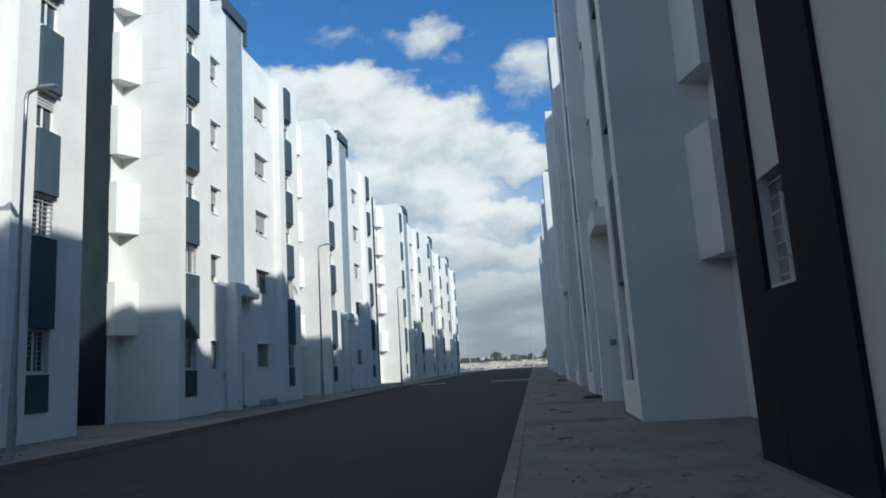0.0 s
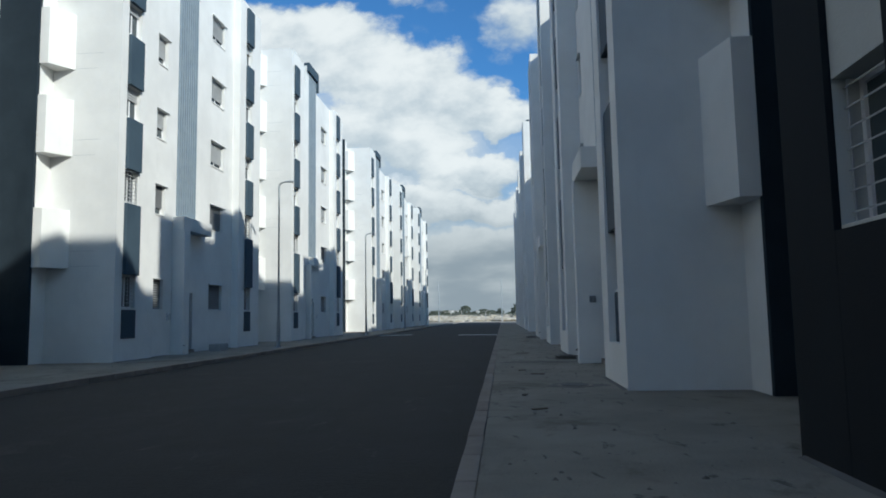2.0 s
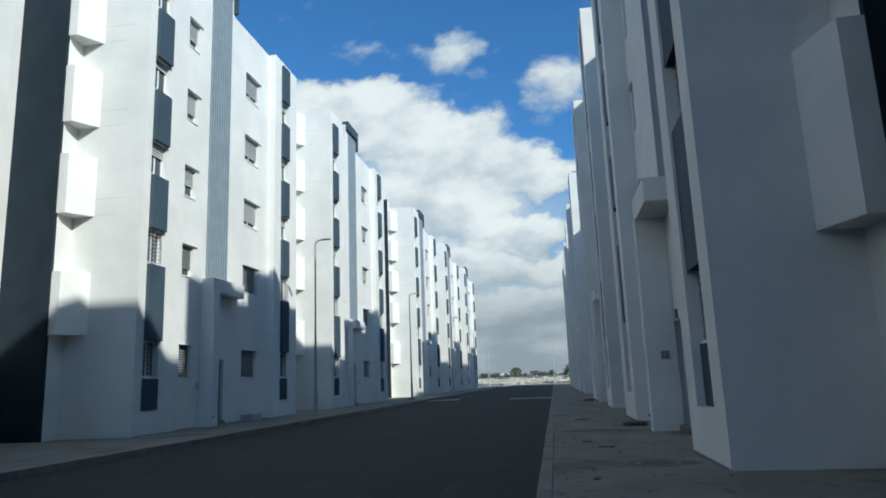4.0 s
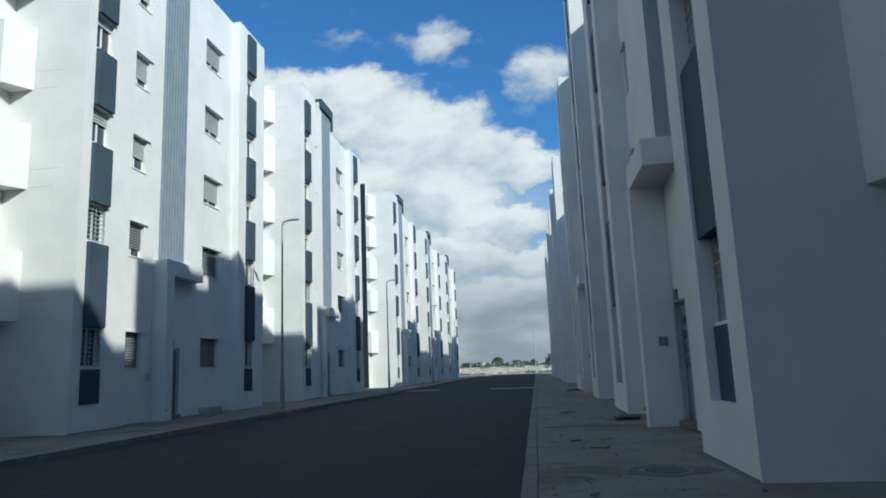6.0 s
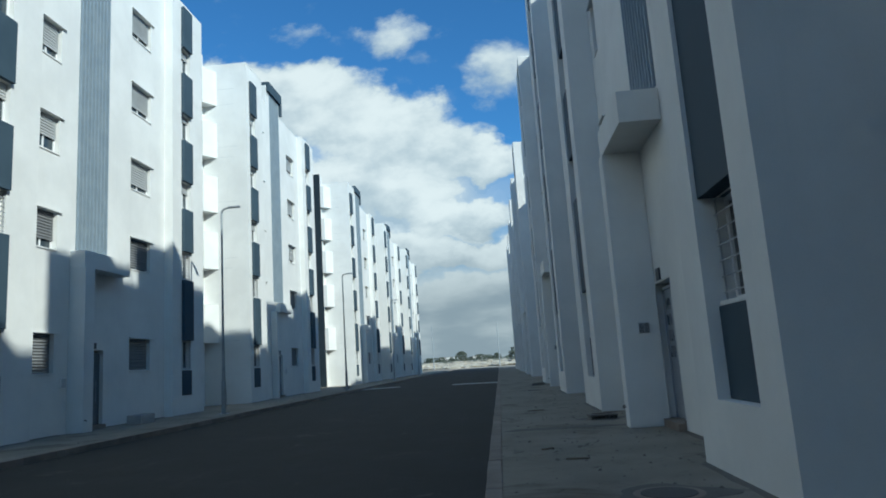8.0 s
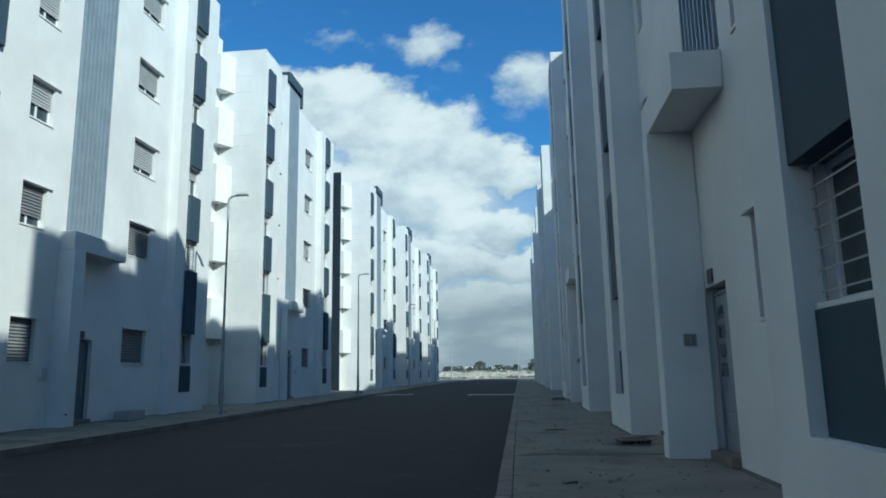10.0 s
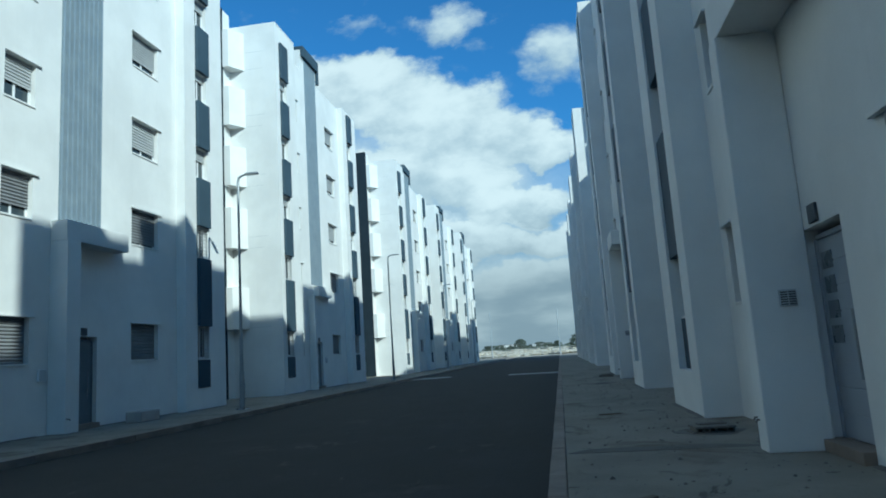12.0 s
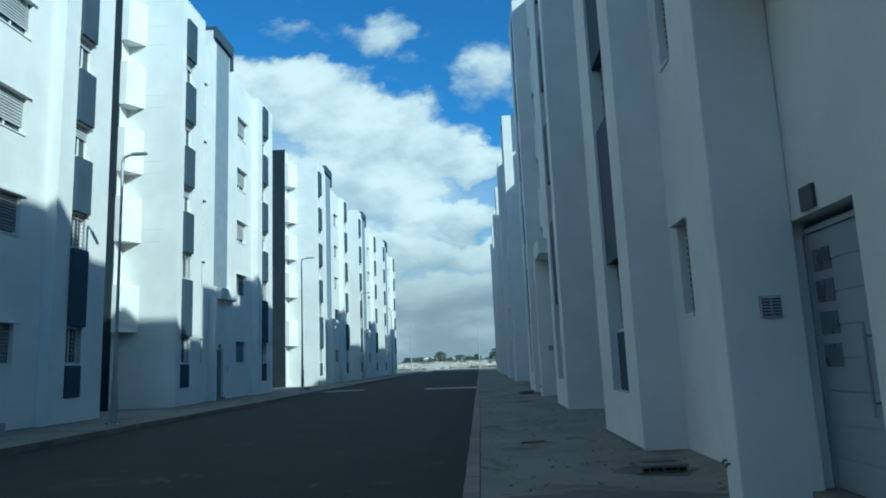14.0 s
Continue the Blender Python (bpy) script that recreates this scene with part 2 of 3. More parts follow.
def box(bm, a, b, bevel=0.0):
    """A box between two corners, its edges softened by bevel."""
    lo = [min(p, q) for p, q in zip(a, b)]
    hi = [max(p, q) for p, q in zip(a, b)]
    vs = [bm.verts.new((x, y, z)) for x in (lo[0], hi[0]) for y in (lo[1], hi[1]) for z in (lo[2], hi[2])]
    fs = [bm.faces.new([vs[i] for i in ids]) for ids in ((0, 1, 3, 2), (4, 6, 7, 5), (0, 4, 5, 1), (2, 3, 7, 6), (0, 2, 6, 4), (1, 5, 7, 3))]
    if bevel:
        es = list({e for f in fs for e in f.edges})
        bmesh.ops.bevel(bm, geom=es, offset=bevel, segments=2, profile=0.6, affect="EDGES")


def prism(bm, outline, z0, z1):
    low = [bm.verts.new((x, y, z0)) for x, y in outline]
    top = [bm.verts.new((x, y, z1)) for x, y in outline]
    bm.faces.new(low[::-1])
    bm.faces.new(top)
    for i in range(len(low)):
        j = (i + 1) % len(low)
        bm.faces.new((low[i], low[j], top[j], top[i]))


def tube(bm, points, radii, sides=10):
    rings = []
    pts = [Vector(p) for p in points]
    for i, p in enumerate(pts):
        way = (pts[min(i + 1, len(pts) - 1)] - pts[max(i - 1, 0)]).normalized()
        q = way.to_track_quat("Z", "Y")
        rings.append([bm.verts.new(p + q @ Vector((math.cos(a) * radii[i], math.sin(a) * radii[i], 0)))
                      for a in (2 * math.pi * k / sides for k in range(sides))])
    for r, s in zip(rings, rings[1:]):
        for k in range(sides):
            bm.faces.new((r[k], r[(k + 1) % sides], s[(k + 1) % sides], s[k]))
    bm.faces.new(rings[0][::-1])
    bm.faces.new(rings[-1])


def pierced(bm, P, u0, u1, z0, z1, d, thick, holes):
    """A wall slab in the plane d with rectangular holes (u0, u1, z0, z1) right through it."""
    us = sorted({u0, u1, *(h[0] for h in holes), *(h[1] for h in holes)})
    zs = sorted({z0, z1, *(h[2] for h in holes), *(h[3] for h in holes)})
    us = [u for u in us if u0 <= u <= u1]
    zs = [z for z in zs if z0 <= z <= z1]

    def solid(i, j):
        if not (0 <= i < len(us) - 1 and 0 <= j < len(zs) - 1):
            return False
        u, z = (us[i] + us[i + 1]) / 2, (zs[j] + zs[j + 1]) / 2
        return not any(h[0] < u < h[1] and h[2] < z < h[3] for h in holes)

    def quad(*pts):
        bm.faces.new([bm.verts.new(P(*p)) for p in pts])
    for i in range(len(us) - 1):
        for j in range(len(zs) - 1):
            if not solid(i, j):
                continue
            a, b, c, e = us[i], us[i + 1], zs[j], zs[j + 1]
            for dd in (d, d + thick):
                quad((a, dd, c), (b, dd, c), (b, dd, e), (a, dd, e))
            for near, u in (((i - 1, j), a), ((i + 1, j), b)):
                if not solid(*near):
                    quad((u, d, c), (u, d + thick, c), (u, d + thick, e), (u, d, e))
            for near, z in (((i, j - 1), c), ((i, j + 1), e)):
                if not solid(*near):
                    quad((a, d, z), (b, d, z), (b, d + thick, z), (a, d + thick, z))


LINTEL = [2.85, 6.39, 9.29, 12.19, 15.09]
SILL = [1.73, 5.27, 8.17, 11.07, 13.97]
ROOF = 17.1


def window(P, parent, u0, u1, z0, z1, d, shut, barred, name="window", lip=0.0, grey=False, slim=False):
    """A window set back in its opening: frame, panes, a roller shutter let down by the share shut, bars."""
    def bx(bm, a, b, bevel=0.0):
        box(bm, P(*a), P(*b), bevel)
    s, back = 0.055, d + 0.15
    bm = bmesh.new()
    mid = (u0 + u1) / 2
    for a, b in (((u0, back, z0), (u0 + s, back + 0.07, z1)), ((u1 - s, back, z0), (u1, back + 0.07, z1)),
                 ((u0 + s, back, z0), (u1 - s, back + 0.07, z0 + s)), ((u0 + s, back, z1 - s), (u1 - s, back + 0.07, z1)),
                 ((mid - 0.03, back + 0.005, z0 + s), (mid + 0.03, back + 0.06, z1 - s))):
        bx(bm, a, b)
    w = part(name, bm, M_FRAME, parent)
    for a, b in ((u0 + s, mid - 0.03), (mid + 0.03, u1 - s)):
        if b - a > 0.05:
            bm = bmesh.new()
            bx(bm, (a, back + 0.03, z0 + s), (b, back + 0.04, z1 - s))
            part("pane", bm, M_GLASS, w)
    if shut > 0:
        bm = bmesh.new()
        n = max(3, int((z1 - z0) * shut / 0.085))
        h = (z1 - z0) * shut / n
        for k in range(n):
            zt = z1 - k * h
            ua, ub = u0 + 0.02, u1 - 0.02
            ring = [(back - 0.012, zt), (back - 0.04, zt - h * 0.3), (back - 0.045, zt - h * 0.6), (back - 0.018, zt - h * 0.94), (back - 0.012, zt - h)]
            for (d0, p), (d1, q) in zip(ring, ring[1:]):
                bm.faces.new([bm.verts.new(P(*v)) for v in ((ua, d0, p), (ub, d0, p), (ub, d1, q), (ua, d1, q))])
        bx(bm, (u0 + 0.02, back - 0.04, z1 - (z1 - z0) * shut - 0.05), (u1 - 0.02, back - 0.005, z1 - (z1 - z0) * shut))
        part("roller_shutter", bm, M_GREYSHUT if grey else M_SHUTTER, w, "grey slatted roller shutter, nearly shut" if grey else "pale ribbed roller shutter, partly lowered")
    bm = bmesh.new()
    bx(bm, (u0 + 0.001, d - 0.03, z0 - 0.035), (u1 - 0.001, back, z0 + 0.012), 0.006)
    part("sill", bm, M_WHITE, w)
    if lip:
        bm = bmesh.new()
        bx(bm, (u0 - 0.04, d - 0.07, z1 + 0.002), (u1 + lip, d - 0.002, z1 + 0.05), 0.008)
        part("lintel", bm, M_WHITE, w)
    if barred:
        bm = bmesh.new()
        k, t, step = (z0 + 0.1, 0.006, 0.165) if slim else (z0 + 0.06, 0.009, 0.125)
        while k < z1:
            bx(bm, (u0 + 0.005, d + 0.02, k - t), (u1 - 0.005, d + 0.02 + 2 * t, k + t))
            k += step
        for u in (u0 + 0.03, u1 - 0.03) if slim else (u0 + 0.03, mid, u1 - 0.03):
            bx(bm, (u - 0.012, d + 0.036, z0 + 0.02), (u + 0.012, d + 0.05, z1 - 0.01))
        part("grille", bm, M_BAR, w, "white painted steel security bars")
    return w


def metal_door(P, parent, u0, u1, z0, z1, d, panes_far):
    """A flush grey metal street door with horizontal grooves, four small panes and a long pull handle."""
    def bx(bm, a, b, bevel=0.0):
        box(bm, P(*a), P(*b), bevel)
    bm = bmesh.new()
    n = 8
    paint = M_DOOR if panes_far else M_DOORDARK
    h = (z1 - z0) / n
    bx(bm, (u0 + 0.05, d + 0.012, z0), (u1 - 0.05, d + 0.045, z1))
    door = part("door", bm, paint, parent, "grey grooved metal street door, shut")
    for k in range(n):
        bm2 = bmesh.new()
        bx(bm2, (u0 + 0.052, d, z0 + k * h + 0.008), (u1 - 0.052, d + 0.0118, z0 + (k + 1) * h - 0.008), 0.003)
        part("board", bm2, paint, door)
    bm = bmesh.new()
    for a, b in (((u0, d - 0.02, z0), (u0 + 0.048, d + 0.07, z1)), ((u1 - 0.048, d - 0.02, z0), (u1, d + 0.07, z1)), ((u0 + 0.05, d - 0.02, z1 + 0.002), (u1 - 0.05, d + 0.07, z1 + 0.05))):
        bx(bm, a, b)
    part("door_frame", bm, paint, door)
    pu = (u1 - 0.40, u1 - 0.11) if panes_far else (u0 + 0.12, u0 + 0.42)
    for k in range(4):
        za = z0 + (3.55 + k) * h + 0.05
        bm = bmesh.new()
        bx(bm, (pu[0], d - 0.006, za), (pu[1], d + 0.01, za + h - 0.08))
        part("pane", bm, M_PANE, door, "small dull grey square pane")
    hu = u0 + 0.25 if panes_far else u1 - 0.25
    bm = bmesh.new()
    tube(bm, [P(hu, d - 0.06, z0 + 0.65), P(hu, d - 0.06, z0 + 1.35)], [0.014, 0.014], 8)
    for z in (0.75, 1.25):
        tube(bm, [P(hu, d - 0.06, z0 + z), P(hu, d + 0.005, z0 + z)], [0.01, 0.01], 6)
    part("pull_handle", bm, M_STEEL, door, "long upright steel pull handle")
    return door


def apartment_building(side, deep, recess, lay):
    """A five-storey block in its own coordinates: u along the street, d into the block, z up. side -1 lies on the negative x side."""
    root = new("apartment_building")

    def P(u, d, z):
        return (side * d, u, z)

    def bx(bm, a, b, bevel=0.0):
        box(bm, P(*a), P(*b), bevel)
    U1, U2, U3 = lay["p1_end"], lay["p2_start"], lay["end"]
    pw = [lay["p1"], lay["p2"]]
    top, end_top = lay["top"], lay["end_top"]
    th = 0.52 if lay["recessed"] else 0.28
    # corner bays with the panel columns
    for (ua, ub), (pa, pb), zt in (((0.0, U1), pw[0], top), ((U2, U3), pw[1], 17.15)):
        sunk = 0.13 if lay["recessed"] else 0.0
        holes = [(pa, pb, 0.74, 16.95)] if sunk else [(pa, pb, SILL[k], LINTEL[k]) for k in range(5)]
        bm = bmesh.new()
        pierced(bm, P, ua, ub, 0.0, zt, 0.0, th, holes)
        part("wall", bm, M_WHITE, root)
        for k in range(5):
            window(P, root, pa, pb, SILL[k], LINTEL[k], sunk + 0.05 if sunk else 0.0, (0.0, 0.0, 0.35, 0.2, 0.3)[k], k < 2, slim=bool(sunk))
        zs = [0.74] + LINTEL
        ze = SILL + [16.95]
        for k in range(6):
            bm = bmesh.new()
            proud = 0.035 if k == 0 else 0.13
            if sunk:
                bx(bm, (pa + 0.002, sunk - (0.0 if k == 0 else 0.08), zs[k] + 0.003), (pb - 0.002, th, ze[k] - 0.04), 0.008)
            else:
                bx(bm, (pa - 0.005, -proud, zs[k]), (pb + 0.005, -0.003, ze[k] - 0.04), 0.012)
            part("dark_panel", bm, M_PANEL, root, "slate-blue painted rendered panel")
    # side faces of the corner bays
    bm = bmesh.new()
    bx(bm, (0.0, th, 0.0), (0.28, recess + 0.001, top))
    bx(bm, (0.001, -0.012, top), (U1, recess, top + 0.07), 0.01)
    part("side_wall", bm, M_WHITE, root)
    for a, b in (((U1 - 0.28, th, 0.0), (U1, deep + 0.27, top - 0.01)), ((U2, th, 0.0), (U2 + 0.28, deep + 0.27, 17.14)), ((U3 - 0.28, th, 0.0), (U3, 4.0, 17.14))):
        bm = bmesh.new()
        bx(bm, a, b)
        part("return_wall", bm, M_WHITE, root)
    # recessed middle wall
    holes = []
    for k in range(5):
        for key in ("v", "w"):
            a, b = lay[key]
            holes.append((a, b, SILL[k] + lay["lift"][0], LINTEL[k] + lay["lift"][1]))
    la, lb = lay["louvre"]
    holes.append((la, lb, 5.42, 17.1))
    da, db = lay["door"]
    holes.append((da, db, 0.0, 2.42))
    bm = bmesh.new()
    pierced(bm, P, U1, U2, 0.0, ROOF, deep, 0.28, holes)
    part("wall", bm, M_WHITE, root)
    for k in range(5):
        for key, sh in (("v", (1.0, 0.7, 0.55, 0.66, 0.62)), ("w", (0.9, 0.86, 0.74, 0.7, 0.68))):
            a, b = lay[key]
            window(P, root, a, b, SILL[k] + lay["lift"][0], LINTEL[k] + lay["lift"][1], deep, sh[k], b - a < 0.6 and k < 2 and side < 0, lip=0.16, grey=k < 2)
    # stair tower with its slatted strip and dark cap
    ta, tb = la - 0.55, lb + 0.25
    bm = bmesh.new()
    bx(bm, (ta, deep + 0.281, ROOF - 0.4), (tb, 4.4, 18.3))
    bx(bm, (ta, deep, ROOF + 0.001), (la - 0.001, deep + 0.28, 18.3))
    bx(bm, (lb + 0.001, deep, ROOF + 0.001), (tb, deep + 0.28, 18.3))
    part("stair_tower", bm, M_WHITE, root)
    bm = bmesh.new()
    bx(bm, (ta + 0.1, deep - 0.16, 17.95), (tb + 0.05, 4.45, 18.55), 0.01)
    bx(bm, (tb - 0.12, deep - 0.16, ROOF + 0.1), (tb + 0.05, deep + 1.4, 17.949), 0.01)
    part("cap", bm, M_PANEL, root, "slate-blue roof cap over the stair tower")
    bm = bmesh.new()
    bx(bm, (la, deep + 0.2, 5.3), (lb, deep + 0.26, 18.2))
    part("louvre_backing", bm, M_LOUVREBACK, root)
    n = 9
    for k in range(n):
        u = la + 0.07 + (lb - la - 0.14) * k / (n - 1)
        bm = bmesh.new()
        bx(bm, (u - 0.028, deep - 0.04, 5.44), (u + 0.028, deep + 0.1, 17.94))
        part("slat", bm, M_LOUVRE, root)
    for z in (8.1, 11.0, 13.9):
        bm = bmesh.new()
        bx(bm, (la + 0.002, deep + 0.12, z), (lb - 0.002, deep + 0.195, z + 0.22))
        part("rail", bm, M_LOUVRE, root)
    # entrance: pillar, canopy, door, step
    ca, cb = lay["canopy"]
    pa, pb = lay["pillar"]
    front = lay["front"]
    bm = bmesh.new()
    bx(bm, (ca, front, 4.84), (cb, deep - 0.002, 5.36), 0.012)
    part("canopy", bm, M_WHITE, root, "thick white rendered entrance canopy")
    bm = bmesh.new()
    bx(bm, (pa, front - 0.03, 0.0), (pb, deep - 0.002, 4.839), 0.02)
    part("pillar", bm, M_WHITE, root)
    metal_door(P, root, da, db, 0.13, 2.3, deep + 0.14, side > 0)
    bm = bmesh.new()
    bx(bm, (da + 0.003, deep - 0.12, 0.0), (db - 0.003, deep + 0.139, 0.13), 0.01)
    part("doorstep", bm, M_KERB, root)
    bm = bmesh.new()
    du = (da + db) / 2 + (0.08 if side > 0 else -0.08)
    bx(bm, (du - 0.115, deep - 0.035, 2.45), (du + 0.115, deep - 0.002, 2.65), 0.006)
    part("number_plate", bm, M_SIGN, root, "small dark plate over the street door")
    # vent with slats beside the door
    bm = bmesh.new()
    vu, vd = (pa - 0.002, pa - 0.03) if side > 0 else (pb + 0.002, pb + 0.03)
    v0 = deep - 0.375
    bx(bm, (vu, v0, 1.58), (vd, v0 + 0.185, 1.77), 0.004)
    vent = part("vent", bm, M_GREYBOX, root, "grey slatted vent plate")
    for c in (0.012, 0.1):
        for k in range(6):
            bm = bmesh.new()
            e = vd + (vd - vu) * 0.25
            bx(bm, (vd, v0 + c, 1.596 + k * 0.027), (e, v0 + c + 0.073, 1.61 + k * 0.027))
            part("slat", bm, M_SIGN, vent)
    # meter box on the wall beside the entrance, conduit at the pillar foot
    bm = bmesh.new()
    mu = lay["meter"]
    bx(bm, (mu, deep - 0.05, 1.3), (mu + 0.26, deep - 0.002, 1.6), 0.008)
    meter = part("meter_box", bm, M_FRAME, root, "small pale meter box on the wall")
    bm = bmesh.new()
    bx(bm, (mu + 0.02, deep - 0.058, 1.32), (mu + 0.24, deep - 0.0505, 1.58), 0.003)
    part("lid", bm, M_GREYBOX, meter)
    bm = bmesh.new()
    pe = pb if side > 0 else pa
    pu = 1 if side > 0 else -1
    for c, h in ((0.05, 0.36), (0.13, 0.34)):
        tube(bm, [P(pe - c * pu, front, h), P(pe - c * pu, front - 0.06, h), P(pe - c * pu, front - 0.07, h - 0.03)], [0.011, 0.011, 0.011], 7)
    part("conduit", bm, M_IRON, root)
    # black end wall, tapering balcony boxes
    bm = bmesh.new()
    bx(bm, (lay["black_u"], lay["black_d"] - 0.004, 0.0), (lay["black_u"] + 0.12, recess + 2.6, end_top), 0.006)
    part("black_end_wall", bm, M_END, root, "charcoal painted end wall rising above the roof")
    bm = bmesh.new()
    bx(bm, (lay["black_u"] + 0.121, lay["black_d"], 0.0), (-0.001, recess + 2.6, end_top - 0.06))
    bx(bm, (-0.001, recess + 0.002, 0.0), (0.6, recess + 2.6, end_top - 0.06))
    part("end_return", bm, M_WHITE, root)
    fd, td, out = lay["box"]
    for z in (3.05, 6.75, 9.7, 12.62, 15.5):
        bm = bmesh.new()
        pts = [(lay["black_d"] - 0.002, -0.002), (lay["black_d"] - 0.002, -out), (fd, -out), (td, -0.002)]
        prism(bm, [P(u, d, 0)[:2] for d, u in pts], z, z + lay["box_h"])
        part("balcony_box", bm, M_WHITE, root, "tapering white rendered balcony box")
    # thin casting lines on the side face
    for z in () if side > 0 else (3.1, 3.6, 6.78, 7.3, 9.73, 10.25, 12.65, 13.2, 15.53, 16.4):
        bm = bmesh.new()
        bx(bm, (-0.003, 0.5 + (z % 1) * 0.4, z), (0.002, td - 0.05, z + 0.012))
        part("joint_line", bm, M_GREYBOX, root)
    # roofs, core towards the next block, back
    bm = bmesh.new()
    bx(bm, (U1, deep + 0.29, ROOF - 0.5), (U2, 10.0, ROOF - 0.35))
    bx(bm, (0.28, th + 0.01, top - 0.55), (U1 - 0.28, 10.0, top - 0.4))
    bx(bm, (U2 + 0.28, th + 0.01, ROOF - 0.5), (U3 - 0.28, 10.0, ROOF - 0.35))
    part("roof", bm, M_CLAY, root)
    bm = bmesh.new()
    bx(bm, (0.605, recess + 2.0, 0), (U3, 10.0, 16.55))
    core = lay["core"]
    if core:
        bx(bm, (U3 + 0.002, 4.0, 0), (U3 + core, 10.0, lay["core_z"]))
    part("rear_block", bm, M_WHITE, root)
    for k in range(4):
        bm = bmesh.new()
        u = U1 + 0.6 + k * 0.45 + (1.6 if k > 1 else 0)
        tube(bm, [P(u, 0.9 + 0.2 * k, 16.6), P(u, 0.9 + 0.2 * k, 18.0)], [0.025, 0.025], 6)
        part("roof_rod", bm, M_STEEL, root)
    return root


LEFT = dict(top=17.75, end_top=18.5, p1=(0.42, 1.26), p2=(11.1, 11.9), p1_end=2.45, p2_start=10.35, end=13.1, v=(2.77, 3.81), w=(7.84, 9.24),
            louvre=(4.7, 6.4), door=(5.35, 6.3), canopy=(4.45, 7.0), pillar=(4.45, 4.95), front=-0.15, box=(2.05, 1.6, 0.74), box_h=1.9, black_u=-0.8, black_d=2.35, recessed=False, core=4.7, core_z=17.6, meter=4.1, lift=(0.0, 0.0))
SLIM = dict(LEFT, v=(3.0, 3.42), door=(5.2, 6.1), canopy=(5.0, 7.1), pillar=(4.15, 4.4), front=0.02, meter=6.45)
RIGHT = dict(top=17.05, end_top=17.15, p1=(0.62, 1.8), p2=(11.1, 12.3), p1_end=2.5, p2_start=10.4, end=13.3, v=(9.55, 10.0), w=(3.15, 4.42),
             louvre=(4.95, 6.65), door=(5.6, 6.7), canopy=(4.9, 6.9), pillar=(6.58, 6.92), front=-0.05, box=(1.66, 1.42, 0.93), box_h=2.56, black_u=-0.95, black_d=2.0, recessed=True, core=4.3, core_z=17.6, meter=7.4, lift=(0.08, 0.2))

# ---- buildings ----
LX, RX = -11.8, 2.67
label = "white five-storey apartment block with slate panels, shutters and slatted stair strip"
kinds = {}
for key, lay in (("a", LEFT), ("b", SLIM)):
    kinds[key] = tagged(apartment_building(-1, 0.33, 2.95, lay), label, "building", "apartment blocks along the street")
kinds["a"].matrix_basis = pose(LX, 23.1, 0)
kinds["b"].matrix_basis = pose(LX, 41.7, 0)
# -32.7 and -51.3 are added, never seen: they block low sky light from behind
for key, y in (("b", 4.5), ("a", -14.1), ("b", -32.7), ("a", -51.3), ("a", 66.6), ("b", 85.2), ("a", 103.8)):
    copy_thing(kinds[key], pose(LX, y, 0))
kinds["r"] = tagged(apartment_building(1, 0.61, 2.2, RIGHT), label, "building", "apartment blocks along the street")
kinds["r"].matrix_basis = pose(RX, 13.8, 0)
kinds["q"] = tagged(apartment_building(1, 0.61, 2.2, dict(RIGHT, core=10.6, core_z=15.2)), label, "building", "apartment blocks along the street")
kinds["q"].matrix_basis = pose(RX, 32.4, 0)
# -30.0 and -48.6 likewise: unseen blocks added to close off the sky behind
for key, y in (("r", -30.0), ("r", -48.6), ("r", 57.3), ("r", 75.9), ("q", 94.5)):
    copy_thing(kinds[key], pose(RX, y, 0))


def dark_banded_building():
    """The block that the walk starts beside: wall in one plane, charcoal band at its end round a column of windows."""
    root = tagged(new("apartment_building"), "white apartment block with a charcoal band round barred windows", "building")

    def P(u, d, z):
        return (d, u, z)
    wa, wb = 6.72, 7.58
    height = 17.6
    holes = [(wa, wb, SILL[k] + 0.2, LINTEL[k] + 0.25) for k in range(5)]
    bm = bmesh.new()
    pierced(bm, P, -12.0, 8.42, 0.0, height, 0.0, 0.44, holes)
    box(bm, P(8.12, 0.44, 0), P(8.42, 4.0, height))
    box(bm, P(-12.0, 0.5, 0), P(8.1, 10.0, 16.6))
    box(bm, P(8.421, 4.0, 0), P(18.0 - 4.2, 10.0, 17.6))
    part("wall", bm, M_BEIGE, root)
    bm = bmesh.new()
    box(bm, P(wb + 0.002, -0.06, 0), P(8.46, -0.002, height + 0.02))
    box(bm, P(8.421, -0.002, 0), P(8.46, 4.0, height + 0.02))
    box(bm, P(5.68, -0.06, 0), P(wa - 0.002, -0.002, height + 0.02))
    box(bm, P(wa - 0.001, -0.058, 0), P(wb + 0.001, -0.002, holes[0][2] - 0.04))
    part("dark_band", bm, M_DARK, root, "charcoal painted band framing the windows")
    for h in holes:
        window(P, root, *h, 0.06, 0.0, True, slim=True)
    return root


dark_banded_building().matrix_basis = pose(3.28, 0, 0)

# ---- ground ----
bm = bmesh.new()
N = 60
grid = [[None] * (N + 1) for _ in range(N + 1)]
for i in range(N + 1):
    for j in range(N + 1):
        a, b = (i / N * 2 - 1), j / N
        x = 1600 * a * abs(a)
        y = -300 + 3200 * b ** 2.2 if b else -600
        z = -0.3
        if y > 170:
            z += min(1.0, (y - 170) / 120) * (1.4 * noise.noise((x * 0.02, y * 0.02, 0)) + 1.1)
        grid[i][j] = bm.verts.new((x, y, z))
for i in range(N):
    for j in range(N):
        bm.faces.new((grid[i][j], grid[i + 1][j], grid[i + 1][j + 1], grid[i][j + 1]))
setting("ground", bm, M_SAND, "dry sandy waste ground reaching to the horizon", "ground")

